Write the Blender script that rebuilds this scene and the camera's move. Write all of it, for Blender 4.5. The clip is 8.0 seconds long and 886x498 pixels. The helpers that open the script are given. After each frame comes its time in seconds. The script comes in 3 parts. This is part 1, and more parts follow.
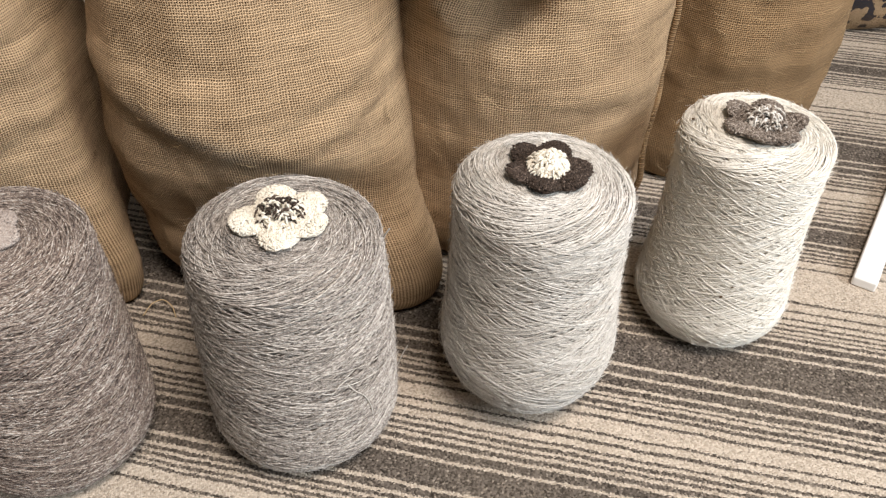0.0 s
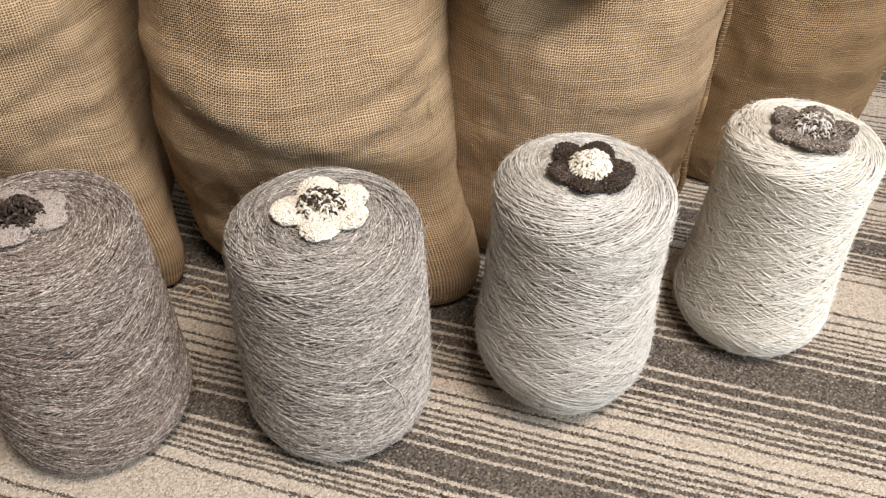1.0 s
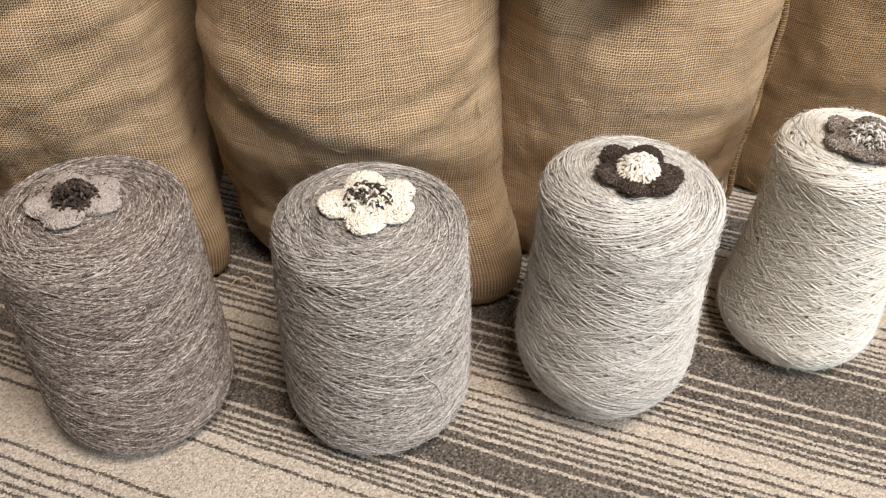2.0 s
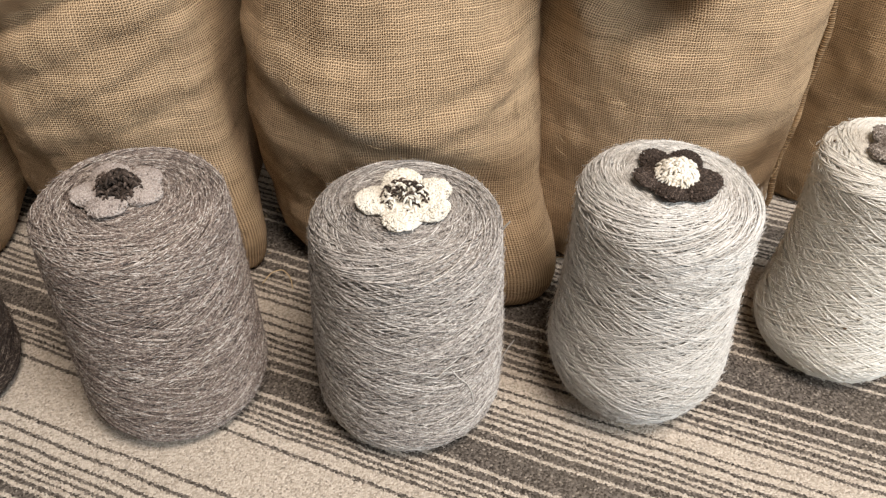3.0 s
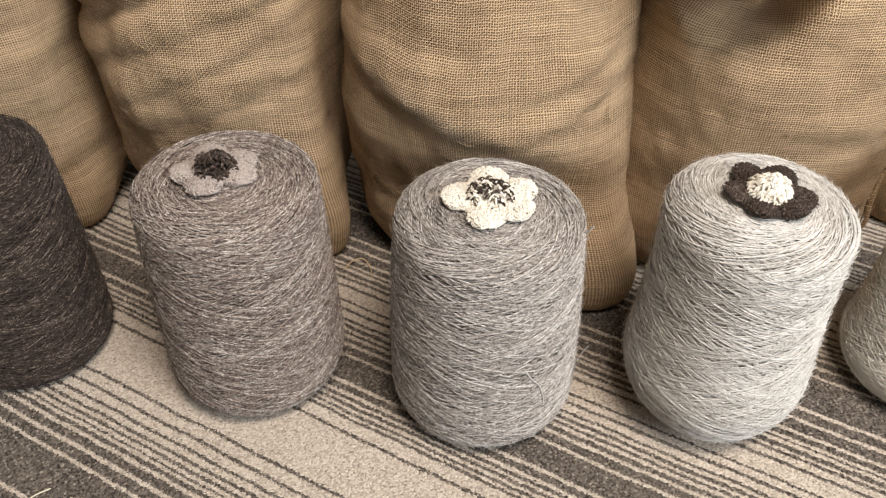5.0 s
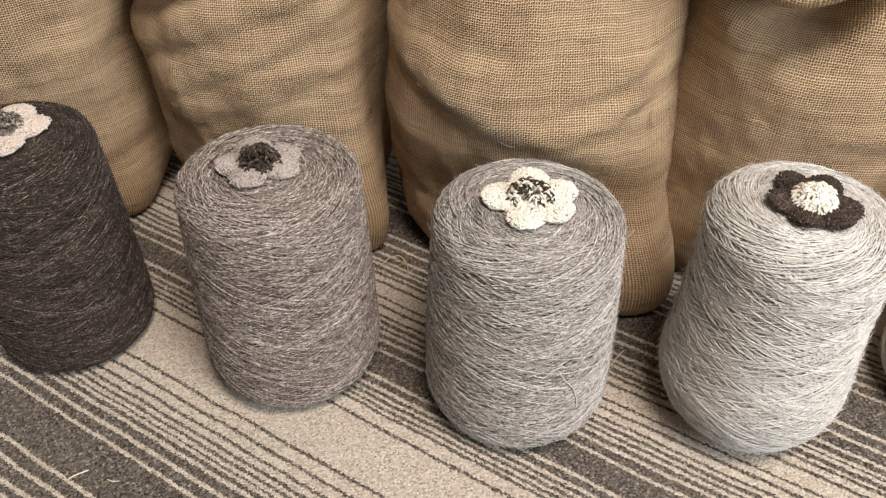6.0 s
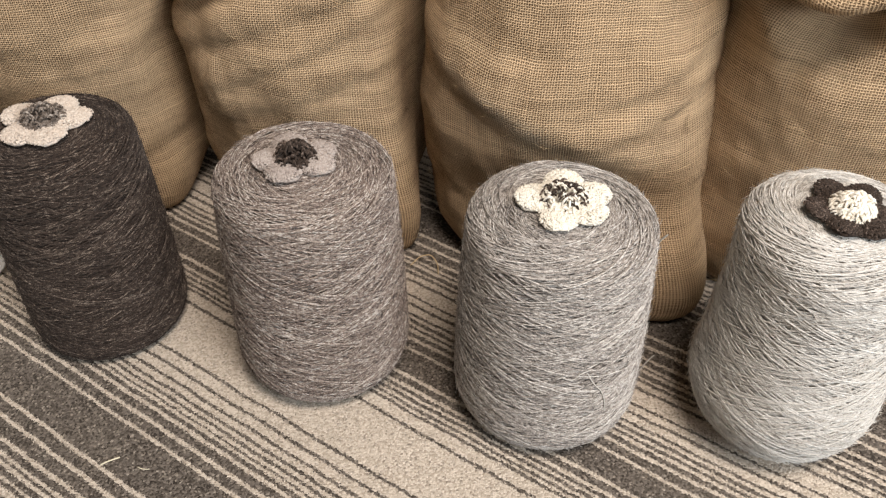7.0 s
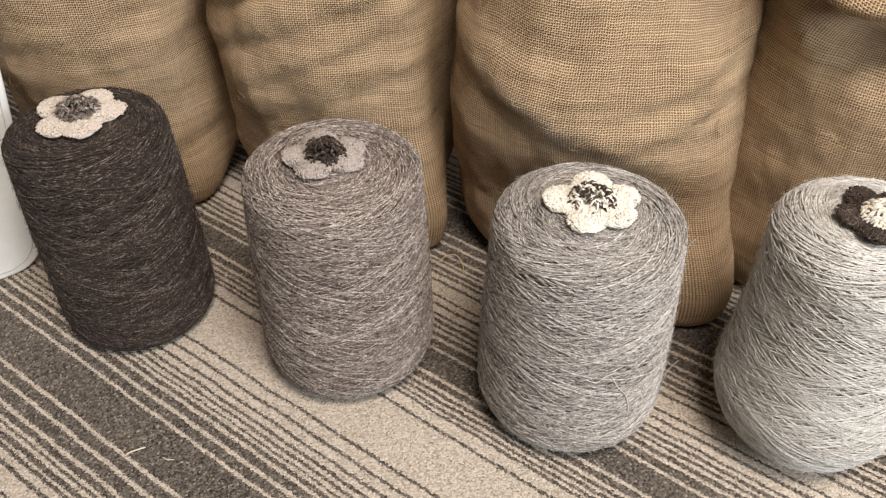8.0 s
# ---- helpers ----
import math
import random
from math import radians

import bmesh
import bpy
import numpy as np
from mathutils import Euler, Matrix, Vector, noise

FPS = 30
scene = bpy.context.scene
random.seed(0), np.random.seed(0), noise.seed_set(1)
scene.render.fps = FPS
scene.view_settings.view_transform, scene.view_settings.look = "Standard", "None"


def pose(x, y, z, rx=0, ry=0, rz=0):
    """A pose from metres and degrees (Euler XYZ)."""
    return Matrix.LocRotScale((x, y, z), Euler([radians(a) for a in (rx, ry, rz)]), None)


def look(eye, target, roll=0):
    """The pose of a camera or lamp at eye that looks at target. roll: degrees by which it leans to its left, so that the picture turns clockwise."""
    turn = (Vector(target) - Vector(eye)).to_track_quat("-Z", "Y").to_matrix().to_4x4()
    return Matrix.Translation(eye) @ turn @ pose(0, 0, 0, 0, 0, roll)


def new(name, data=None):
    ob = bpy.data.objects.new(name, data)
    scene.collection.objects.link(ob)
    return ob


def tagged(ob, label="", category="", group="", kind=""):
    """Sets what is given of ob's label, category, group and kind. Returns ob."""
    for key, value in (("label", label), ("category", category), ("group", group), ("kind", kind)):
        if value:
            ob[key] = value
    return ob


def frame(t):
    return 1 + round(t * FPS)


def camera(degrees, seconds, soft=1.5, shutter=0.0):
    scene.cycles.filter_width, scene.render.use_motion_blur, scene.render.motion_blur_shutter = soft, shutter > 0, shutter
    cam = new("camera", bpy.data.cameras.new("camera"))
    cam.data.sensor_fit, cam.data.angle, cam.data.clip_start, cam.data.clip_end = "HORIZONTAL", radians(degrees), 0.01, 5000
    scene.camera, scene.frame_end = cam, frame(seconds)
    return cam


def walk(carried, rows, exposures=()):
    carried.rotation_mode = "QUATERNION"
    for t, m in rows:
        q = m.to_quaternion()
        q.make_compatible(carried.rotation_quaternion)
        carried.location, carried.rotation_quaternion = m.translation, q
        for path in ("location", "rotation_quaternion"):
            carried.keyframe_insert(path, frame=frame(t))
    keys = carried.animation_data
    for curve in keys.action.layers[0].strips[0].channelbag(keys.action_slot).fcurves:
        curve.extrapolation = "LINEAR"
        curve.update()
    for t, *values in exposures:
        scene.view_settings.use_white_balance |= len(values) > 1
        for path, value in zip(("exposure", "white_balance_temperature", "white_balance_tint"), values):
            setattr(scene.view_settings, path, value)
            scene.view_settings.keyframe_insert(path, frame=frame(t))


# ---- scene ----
cam = camera(55.8, 8.0, soft=1.3)

# ---- the camera's way: seconds, place in metres, turn in degrees ----
PATH = [
    (0, 0.0366, 0.0114, 0.6995, 47.874, -0.907, -13.712),
    (0.5, 0.0352, 0.0120, 0.7000, 47.683, -0.947, -12.221),
    (1, 0.0333, 0.0103, 0.6995, 47.663, -0.891, -10.489),
    (1.5, 0.0295, 0.0076, 0.6983, 47.778, -0.820, -8.825),
    (2, 0.0267, 0.0058, 0.6974, 47.850, -0.757, -7.173),
    (3.5, 0.0239, 0.0021, 0.6984, 47.834, -0.397, -2.940),
    (4, 0.0223, 0.0012, 0.6989, 47.784, -0.302, -1.342),
    (4.5, 0.0200, 0.0001, 0.7000, 47.741, -0.243, 0.376),
    (5, 0.0183, -0.0016, 0.7013, 47.693, -0.137, 2.169),
    (6.5, 0.0121, -0.0082, 0.7013, 47.892, 0.044, 6.367),
    (7, 0.0098, -0.0101, 0.7013, 47.943, 0.091, 7.505),
    (7.5, 0.0080, -0.0123, 0.7015, 47.992, 0.115, 8.612),
    (8, 0.0072, -0.0133, 0.7014, 48.034, 0.195, 9.542),
]
walk(cam, [(row[0], pose(*row[1:])) for row in PATH], exposures=[(0, 0.0), (8, 0.0)])

# ---- light: a daylit window wall and warm ceiling panels ----
ROOM = (-2.6, 2.3, -2.4, 2.0, 2.6)  # x0, x1, y0, y1, height


def area_lamp(name, m, sx, sy, watts, colour):
    data = bpy.data.lights.new(name, "AREA")
    data.shape, data.size, data.size_y = "RECTANGLE", sx, sy
    data.energy, data.color = watts, colour
    ob = new(name, data)
    ob.matrix_world = m
    return ob


world = bpy.data.worlds.new("world")
scene.world = world
world.use_nodes = True
world.node_tree.nodes["Background"].inputs[0].default_value = (0.75, 0.85, 1.0, 1)
world.node_tree.nodes["Background"].inputs[1].default_value = 0.10

area_lamp("window_daylight", look((2.27, -1.35, 1.72), (1.27, -0.85, 1.5)), 1.6, 1.1, 108, (0.86, 0.93, 1.0))
area_lamp("ceiling_panel_light", look((0.50, -0.40, 2.55), (0.50, -0.40, 0)), 0.9, 0.6, 86, (1.0, 0.905, 0.83))


# ---- materials ----
class Mat:
    """A small wrapper round a node material."""

    def __init__(self, name, rough=0.9):
        self.m = bpy.data.materials.new(name)
        self.m.use_nodes = True
        self.t = self.m.node_tree
        self.b = self.t.nodes["Principled BSDF"]
        self.b.inputs["Roughness"].default_value = rough
        self.b.inputs["Specular IOR Level"].default_value = 0.2

    def node(self, kind, **sets):
        n = self.t.nodes.new(kind)
        for k, v in sets.items():
            n.inputs[k.replace("_", " ")].default_value = v
        return n

    def link(self, a, b):
        self.t.links.new(a, b)

    def math(self, op, a, b=0.0, c=0.0):
        n = self.t.nodes.new("ShaderNodeMath")
        n.operation = op
        for i, v in enumerate((a, b, c)):
            if isinstance(v, (int, float)):
                n.inputs[i].default_value = v
            else:
                self.link(v, n.inputs[i])
        return n.outputs[0]

    def mix(self, fac, a, b, blend="MIX"):
        n = self.t.nodes.new("ShaderNodeMix")
        n.data_type, n.blend_type = "RGBA", blend
        for i, v in ((0, fac), (6, a), (7, b)):
            if isinstance(v, (int, float)):
                n.inputs[i].default_value = v
            elif isinstance(v, tuple):
                n.inputs[i].default_value = (*v, 1)
            else:
                self.link(v, n.inputs[i])
        return n.outputs[2]

    def ramp(self, fac, stops, mode="LINEAR"):
        n = self.t.nodes.new("ShaderNodeValToRGB")
        n.color_ramp.interpolation = mode
        e = n.color_ramp.elements
        while len(e) < len(stops):
            e.new(0.5)
        for el, (p, c) in zip(e, stops):
            el.position = p
            el.color = (*c, 1) if isinstance(c, tuple) else (c, c, c, 1)
        self.link(fac, n.inputs[0])
        return n.outputs[0]

    def noise(self, vec, scale, detail=2.0, rough=0.5, out=0):
        n = self.node("ShaderNodeTexNoise", Scale=scale, Detail=detail, Roughness=rough)
        if vec is not None:
            self.link(vec, n.inputs["Vector"])
        return n.outputs[out]

    def coord(self, which="Object"):
        return self.t.nodes.new("ShaderNodeTexCoord").outputs[which]

    def sep(self, vec):
        n = self.t.nodes.new("ShaderNodeSeparateXYZ")
        self.link(vec, n.inputs[0])
        return n.outputs

    def comb(self, x, y, z=0.0):
        n = self.t.nodes.new("ShaderNodeCombineXYZ")
        for i, v in enumerate((x, y, z)):
            if isinstance(v, (int, float)):
                n.inputs[i].default_value = v
            else:
                self.link(v, n.inputs[i])
        return n.outputs[0]

    def bump(self, height, strength, dist):
        n = self.node("ShaderNodeBump", Strength=strength, Distance=dist)
        self.link(height, n.inputs["Height"])
        self.link(n.outputs[0], self.b.inputs["Normal"])

    def colour(self, c):
        self.link(c, self.b.inputs["Base Color"])

    def fuzz(self, weight, tint=(1, 1, 1)):
        self.b.inputs["Sheen Weight"].default_value = weight
        self.b.inputs["Sheen Roughness"].default_value = 0.5
        self.b.inputs["Sheen Tint"].default_value = (*tint, 1)
        return self.m


def carpet_material():
    m = Mat("striped_pile_carpet", 1.0)
    pos = m.coord("Object")
    # tufts: every tuft takes one colour
    vor = m.node("ShaderNodeTexVoronoi", Scale=520.0, Randomness=1.0)
    m.link(pos, vor.inputs["Vector"])
    tuft = vor.outputs["Position"]
    x, y, _ = m.sep(tuft)
    v = m.math("ADD", m.math("MULTIPLY", x, 0.4446), m.math("MULTIPLY", y, 0.8957))
    wob = m.math("MULTIPLY", m.math("ADD", m.math("MULTIPLY", m.math("SUBTRACT", m.noise(pos, 16.0, 2.0), 0.5), 0.005), m.math("MULTIPLY", m.math("SUBTRACT", m.noise(pos, 330.0, 1.0), 0.5), 0.0035)), 1.0)
    v = m.math("ADD", v, wob)
    f = m.math("FRACT", m.math("DIVIDE", m.math("ADD", v, -0.190 + 0.91), 0.455))
    # widths of alternating light and dark stripes over one repeat, in millimetres
    edges = (0, 4, 50, 54, 64, 68, 77, 81, 86, 89.5, 91.5, 96, 99.5, 103.5, 107, 113.5, 117, 127, 130.5, 142, 146, 205, 209, 221, 225)
    edges2 = (228, 231.5, 235, 239, 242, 246, 250, 258, 262, 291, 295, 305, 309, 315, 319, 323, 326.5, 331, 335, 339, 347, 351, 359, 362, 380, 384, 391)
    edges3 = (395, 398, 404, 408, 411, 415, 422, 426, 439, 443, 455)
    every = edges + edges2 + edges3

    def stripe_ramp(lo, hi):
        stops, lit = [], True
        for i, e in enumerate(every[:-1]):
            lit = i % 2 == 0
            nxt = every[i + 1]
            if nxt > lo and e < hi:
                stops.append((max(0.0, (max(e, lo) - lo) / 152.0), 1.0 if lit else 0.0))
        return m.ramp(m.math("MULTIPLY", m.math("SUBTRACT", m.math("MULTIPLY", f, 455.0), lo), 1 / 152.0), stops, "CONSTANT")

    r1, r2, r3 = stripe_ramp(0, 152), stripe_ramp(152, 304), stripe_ramp(304, 455)
    s = m.mix(m.math("GREATER_THAN", f, 152 / 455), r1, r2)
    s = m.mix(m.math("GREATER_THAN", f, 304 / 455), s, r3)
    rnd = m.sep(vor.outputs["Color"])
    big = m.noise(pos, 7.0, 3.0)
    lightc = m.mix(rnd[0], (0.385, 0.322, 0.252), (0.675, 0.585, 0.488))
    darkc = m.mix(rnd[1], (0.024, 0.0185, 0.0145), (0.190, 0.160, 0.134))
    # single stray tufts of the other colour
    stray = m.math("GREATER_THAN", rnd[2], 0.93)
    flip = m.math("ABSOLUTE", m.math("SUBTRACT", s, m.math("MULTIPLY", stray, 0.40)))
    col = m.mix(flip, darkc, lightc)
    col = m.mix(m.math("MULTIPLY", m.math("SUBTRACT", big, 0.35), 0.35), col, (0.30, 0.25, 0.19))
    m.colour(col)
    h = m.math("SUBTRACT", 1.0, m.math("MULTIPLY", vor.outputs["Distance"], 1.0))
    fine = m.noise(pos, 1500.0, 2.0)
    m.bump(m.math("ADD", h, m.math("MULTIPLY", fine, 0.5)), 0.8, 0.0018)
    return m.m


def burlap_material(name, tone, stain=0.35, grey_band=False, printed=False):
    """Open plain weave, about ten threads to the inch, on a map in metres."""
    m = Mat(name, 0.95)
    uv = m.coord("UV")
    pos = m.coord("Object")
    u, v, _ = m.sep(uv)
    pitch = 0.0024
    wu = m.math("MULTIPLY", m.math("SUBTRACT", m.noise(m.comb(m.math("MULTIPLY", u, 30.0), m.math("MULTIPLY", v, 9.0)), 1.0, 2.0), 0.5), 0.005)
    wv = m.math("MULTIPLY", m.math("SUBTRACT", m.noise(m.comb(m.math("MULTIPLY", u, 9.0), m.math("MULTIPLY", v, 40.0), 5.0), 1.0, 3.0), 0.5), 0.006)
    # threads lie unevenly close to one another
    ju = m.math("MULTIPLY", m.math("SUBTRACT", m.noise(m.comb(m.math("MULTIPLY", u, 190.0), m.math("MULTIPLY", v, 7.0), 2.0), 1.0, 1.0), 0.5), 0.0012)
    jv = m.math("MULTIPLY", m.math("SUBTRACT", m.noise(m.comb(m.math("MULTIPLY", u, 7.0), m.math("MULTIPLY", v, 190.0), 9.0), 1.0, 1.0), 0.5), 0.0012)
    u2 = m.math("DIVIDE", m.math("ADD", m.math("ADD", u, wu), ju), pitch)
    v2 = m.math("DIVIDE", m.math("ADD", m.math("ADD", v, wv), jv), pitch)
    iu, iv = m.math("FLOOR", u2), m.math("FLOOR", v2)

    def white(a, b, z):
        n = m.t.nodes.new("ShaderNodeTexWhiteNoise")
        m.link(m.comb(a, b, z), n.inputs["Vector"])
        return n.outputs["Value"]

    tu, tv = white(iu, 0.0, 3.0), white(iv, 0.0, 8.0)
    # thread cross-sections, thick and thin
    cu = m.math("SUBTRACT", 1.0, m.math("ABSOLUTE", m.math("SUBTRACT", m.math("MULTIPLY", m.math("FRACT", u2), 2.0), 1.0)))
    cv = m.math("SUBTRACT", 1.0, m.math("ABSOLUTE", m.math("SUBTRACT", m.math("MULTIPLY", m.math("FRACT", v2), 2.0), 1.0)))
    slub = m.noise(m.comb(m.math("MULTIPLY", iu, 3.1), m.math("MULTIPLY", v, 60.0)), 1.0, 2.0)
    slub2 = m.noise(m.comb(m.math("MULTIPLY", u, 60.0), m.math("MULTIPLY", iv, 3.1)), 1.0, 2.0)
    au = m.math("MULTIPLY", cu, m.math("ADD", 0.65, m.math("MULTIPLY", slub, 0.9)))
    av = m.math("MULTIPLY", cv, m.math("ADD", 0.65, m.math("MULTIPLY", slub2, 0.9)))
    par = m.math("PINGPONG", m.math("ADD", iu, iv), 1.0)
    over = m.math("ADD", m.math("MULTIPLY", au, m.math("ADD", 0.55, m.math("MULTIPLY", par, 0.45))), 0.0)
    under = m.math("MULTIPLY", av, m.math("SUBTRACT", 1.0, m.math("MULTIPLY", par, 0.45)))
    h = m.math("MAXIMUM", over, under)
    # loosely woven areas show more of the dark gaps
    loose = m.noise(m.comb(m.math("MULTIPLY", u, 8.0), m.math("MULTIPLY", v, 34.0), 4.0), 1.0, 3.0, 0.6)
    lo = m.math("MULTIPLY_ADD", loose, 0.75, -0.10)
    thr = m.node("ShaderNodeMapRange")
    thr.interpolation_type = "SMOOTHSTEP"
    m.link(h, thr.inputs["Value"])
    m.link(lo, thr.inputs["From Min"])
    m.link(m.math("ADD", lo, 0.34), thr.inputs["From Max"])
    thread = thr.outputs[0]
    streak = m.noise(m.comb(m.math("MULTIPLY", u, 14.0), m.math("MULTIPLY", v, 420.0), 1.0), 1.0, 2.0)
    shade = m.math("ADD", m.math("ADD", m.math("MULTIPLY", tu, 0.2), m.math("MULTIPLY", tv, 0.55)), m.math("MULTIPLY", streak, 0.25))
    fibre = m.noise(pos, 900.0, 2.0)
    a, b = tuple(c * 0.58 for c in tone), tuple(min(1.0, c * 1.38) for c in tone)
    base = m.mix(m.math("ADD", m.math("MULTIPLY", shade, 0.45), m.math("MULTIPLY", fibre, 0.55)), a, b)
    blotch = m.noise(pos, 5.0, 4.0, 0.6)
    base = m.mix(m.math("MULTIPLY", blotch, stain), base, (0.34, 0.235, 0.135))
    grime = m.math("MULTIPLY", m.math("GREATER_THAN", m.noise(pos, 38.0, 2.0), 0.74), 0.35)
    base = m.mix(grime, base, (0.16, 0.10, 0.05))
    if grey_band:
        # a short grey band with wavering edges along the crease, left of the middle
        x, _, z = m.sep(pos)
        d = m.math("SUBTRACT", z, m.math("SUBTRACT", 0.228, m.math("MULTIPLY", x, 0.42)))
        d = m.math("ADD", d, m.math("MULTIPLY", m.math("SUBTRACT", m.noise(pos, 30.0, 3.0), 0.5), 0.022))
        band = m.math("POWER", 2.0, m.math("MULTIPLY", m.math("POWER", m.math("DIVIDE", d, 0.011), 2.0), -1.0))
        ends = m.math("POWER", 2.0, m.math("MULTIPLY", m.math("POWER", m.math("ABSOLUTE", m.math("DIVIDE", m.math("ADD", x, 0.068), 0.05)), 4.0), -1.0))
        base = m.mix(m.math("MULTIPLY", m.math("MULTIPLY", band, ends), 0.55), base, (0.20, 0.18, 0.145))
    if printed:
        _, _, z = m.sep(pos)
        ink = m.math("MULTIPLY", m.math("GREATER_THAN", m.noise(pos, 36.0, 3.0), 0.54), m.math("LESS_THAN", z, 0.22))
        base = m.mix(m.math("MULTIPLY", ink, m.math("GREATER_THAN", z, 0.012)), base, (0.03, 0.035, 0.05))
    m.colour(m.mix(thread, (0.10, 0.060, 0.030), base))
    m.bump(m.math("ADD", h, m.math("MULTIPLY", fibre, 0.35)), 0.9, 0.0012)
    return m.m


def wool_material(name, stops, fleck=0.5, along=260.0, fine=1.0):
    """Heathered yarn: flecks run along the strand; each stretch of strand has its own shade."""
    m = Mat(name, 0.95)
    uv = m.coord("UV")
    pos = m.coord("Object")
    u, v, _ = m.sep(uv)
    isl = m.t.nodes.new("ShaderNodeNewGeometry").outputs["Random Per Island"]
    fl = m.noise(m.comb(m.math("MULTIPLY", u, along), m.math("MULTIPLY", v, 3.7), m.math("MULTIPLY", isl, 90.0)), 1.0, 3.0, 0.65)
    hair = m.noise(pos, 1100.0, 2.0)
    px, py, pz = m.sep(pos)
    patch = m.noise(m.comb(m.math("MULTIPLY", px, 26.0), m.math("MULTIPLY", py, 26.0), m.math("MULTIPLY", pz, 130.0)), 1.0, 3.0, 0.6)
    f = m.math("ADD", m.math("MULTIPLY", m.math("SUBTRACT", fl, 0.5), fleck * 4.3), m.math("MULTIPLY", m.math("SUBTRACT", isl, 0.5), 0.40))
    f = m.math("ADD", f, m.math("MULTIPLY", m.math("SUBTRACT", hair, 0.5), fine))
    f = m.math("ADD", m.math("ADD", f, 0.5), m.math("MULTIPLY", m.math("SUBTRACT", patch, 0.5), 0.55))
    m.colour(m.ramp(f, stops))
    m.bump(m.math("ADD", hair, fl), 0.8, 0.0007)
    return m.fuzz(0.03)


def plain_material(name, a, b, scale, rough, depth=0.3):
    m = Mat(name, rough)
    pos = m.coord("Object")
    n = m.noise(pos, scale, 4.0, 0.6)
    m.colour(m.mix(n, a, b))
    m.bump(m.noise(pos, scale * 12, 2.0), depth, 0.001)
    return m.m


CARPET = carpet_material()
BURLAP = burlap_material("natural_burlap", (0.62, 0.442, 0.272))
BURLAP_MARKED = burlap_material("marked_burlap", (0.62, 0.442, 0.272), 0.35, True)
BURLAP_BROWN = burlap_material("browner_burlap", (0.37, 0.24, 0.125), 0.45)
BURLAP_PRINTED = burlap_material("printed_burlap", (0.54, 0.39, 0.24), 0.3, False, True)
FIBRE = plain_material("loose_jute_fibre", (0.42, 0.30, 0.16), (0.62, 0.47, 0.28), 60, 0.9)
WOOL = {
    "dark": wool_material("dark_brown_wool", [(0.0, (0.018, 0.013, 0.011)), (0.45, (0.044, 0.031, 0.024)), (0.72, (0.080, 0.059, 0.047)), (0.95, (0.22, 0.175, 0.14))], 0.55),
    "taupe": wool_material("taupe_grey_wool", [(0.0, (0.055, 0.045, 0.042)), (0.35, (0.185, 0.140, 0.120)), (0.6, (0.32, 0.26, 0.215)), (1.0, (0.60, 0.55, 0.50))], 0.55),
    "grey": wool_material("light_grey_wool", [(0.0, (0.085, 0.075, 0.072)), (0.35, (0.30, 0.265, 0.235)), (0.6, (0.44, 0.40, 0.36)), (1.0, (0.68, 0.64, 0.59))], 0.5),
    "pale": wool_material("pale_oatmeal_wool", [(0.0, (0.23, 0.205, 0.18)), (0.3, (0.50, 0.468, 0.425)), (0.6, (0.63, 0.598, 0.55)), (1.0, (0.80, 0.77, 0.72))], 0.35),
    "cream": wool_material("cream_white_wool", [(0.0, (0.50, 0.45, 0.37)), (0.3, (0.72, 0.68, 0.60)), (0.7, (0.80, 0.77, 0.705)), (1.0, (0.87, 0.845, 0.79))], 0.3),
    "ivory": wool_material("ivory_crochet_wool", [(0.0, (0.56, 0.49, 0.38)), (0.5, (0.78, 0.73, 0.63)), (1.0, (0.84, 0.81, 0.74))], 0.15, 380.0, 0.5),
    "sand": wool_material("sand_crochet_wool", [(0.0, (0.42, 0.34, 0.27)), (0.5, (0.62, 0.53, 0.45)), (1.0, (0.76, 0.69, 0.60))], 0.18, 380.0, 0.6),
    "charcoal": wool_material("charcoal_crochet_wool", [(0.0, (0.014, 0.010, 0.007)), (0.6, (0.050, 0.035, 0.027)), (1.0, (0.22, 0.165, 0.135))], 0.3),
    "smoke": wool_material("smoke_grey_crochet_wool", [(0.0, (0.032, 0.024, 0.019)), (0.5, (0.16, 0.128, 0.105)), (1.0, (0.52, 0.46, 0.40))], 0.4),
    "mauve": wool_material("warm_grey_crochet_wool", [(0.0, (0.17, 0.13, 0.115)), (0.5, (0.37, 0.315, 0.28)), (1.0, (0.60, 0.53, 0.475))], 0.18, 380.0, 0.5),
}
# unseen walls and ceiling, kept dark so little light bounces into the gaps
LOW_BOUNCE_WALL = plain_material("dark_low_bounce_wall", (0.20, 0.19, 0.18), (0.24, 0.23, 0.215), 2.0, 0.8, 0.1)
LOW_BOUNCE_CEILING = plain_material("grey_low_bounce_ceiling", (0.26, 0.25, 0.24), (0.30, 0.29, 0.28), 2.0, 0.9, 0.1)
WHITE_METAL = plain_material("white_powder_coat", (0.76, 0.76, 0.75), (0.82, 0.82, 0.81), 8.0, 0.42, 0.05)
FELT = plain_material("white_wool_felt", (0.72, 0.71, 0.67), (0.84, 0.83, 0.80), 60.0, 0.95, 0.8)
STITCH = plain_material("grey_white_thread", (0.50, 0.49, 0.46), (0.60, 0.58, 0.55), 90.0, 0.9, 0.4)
STRAW = plain_material("pale_straw", (0.62, 0.55, 0.40), (0.75, 0.68, 0.52), 50.0, 0.8)


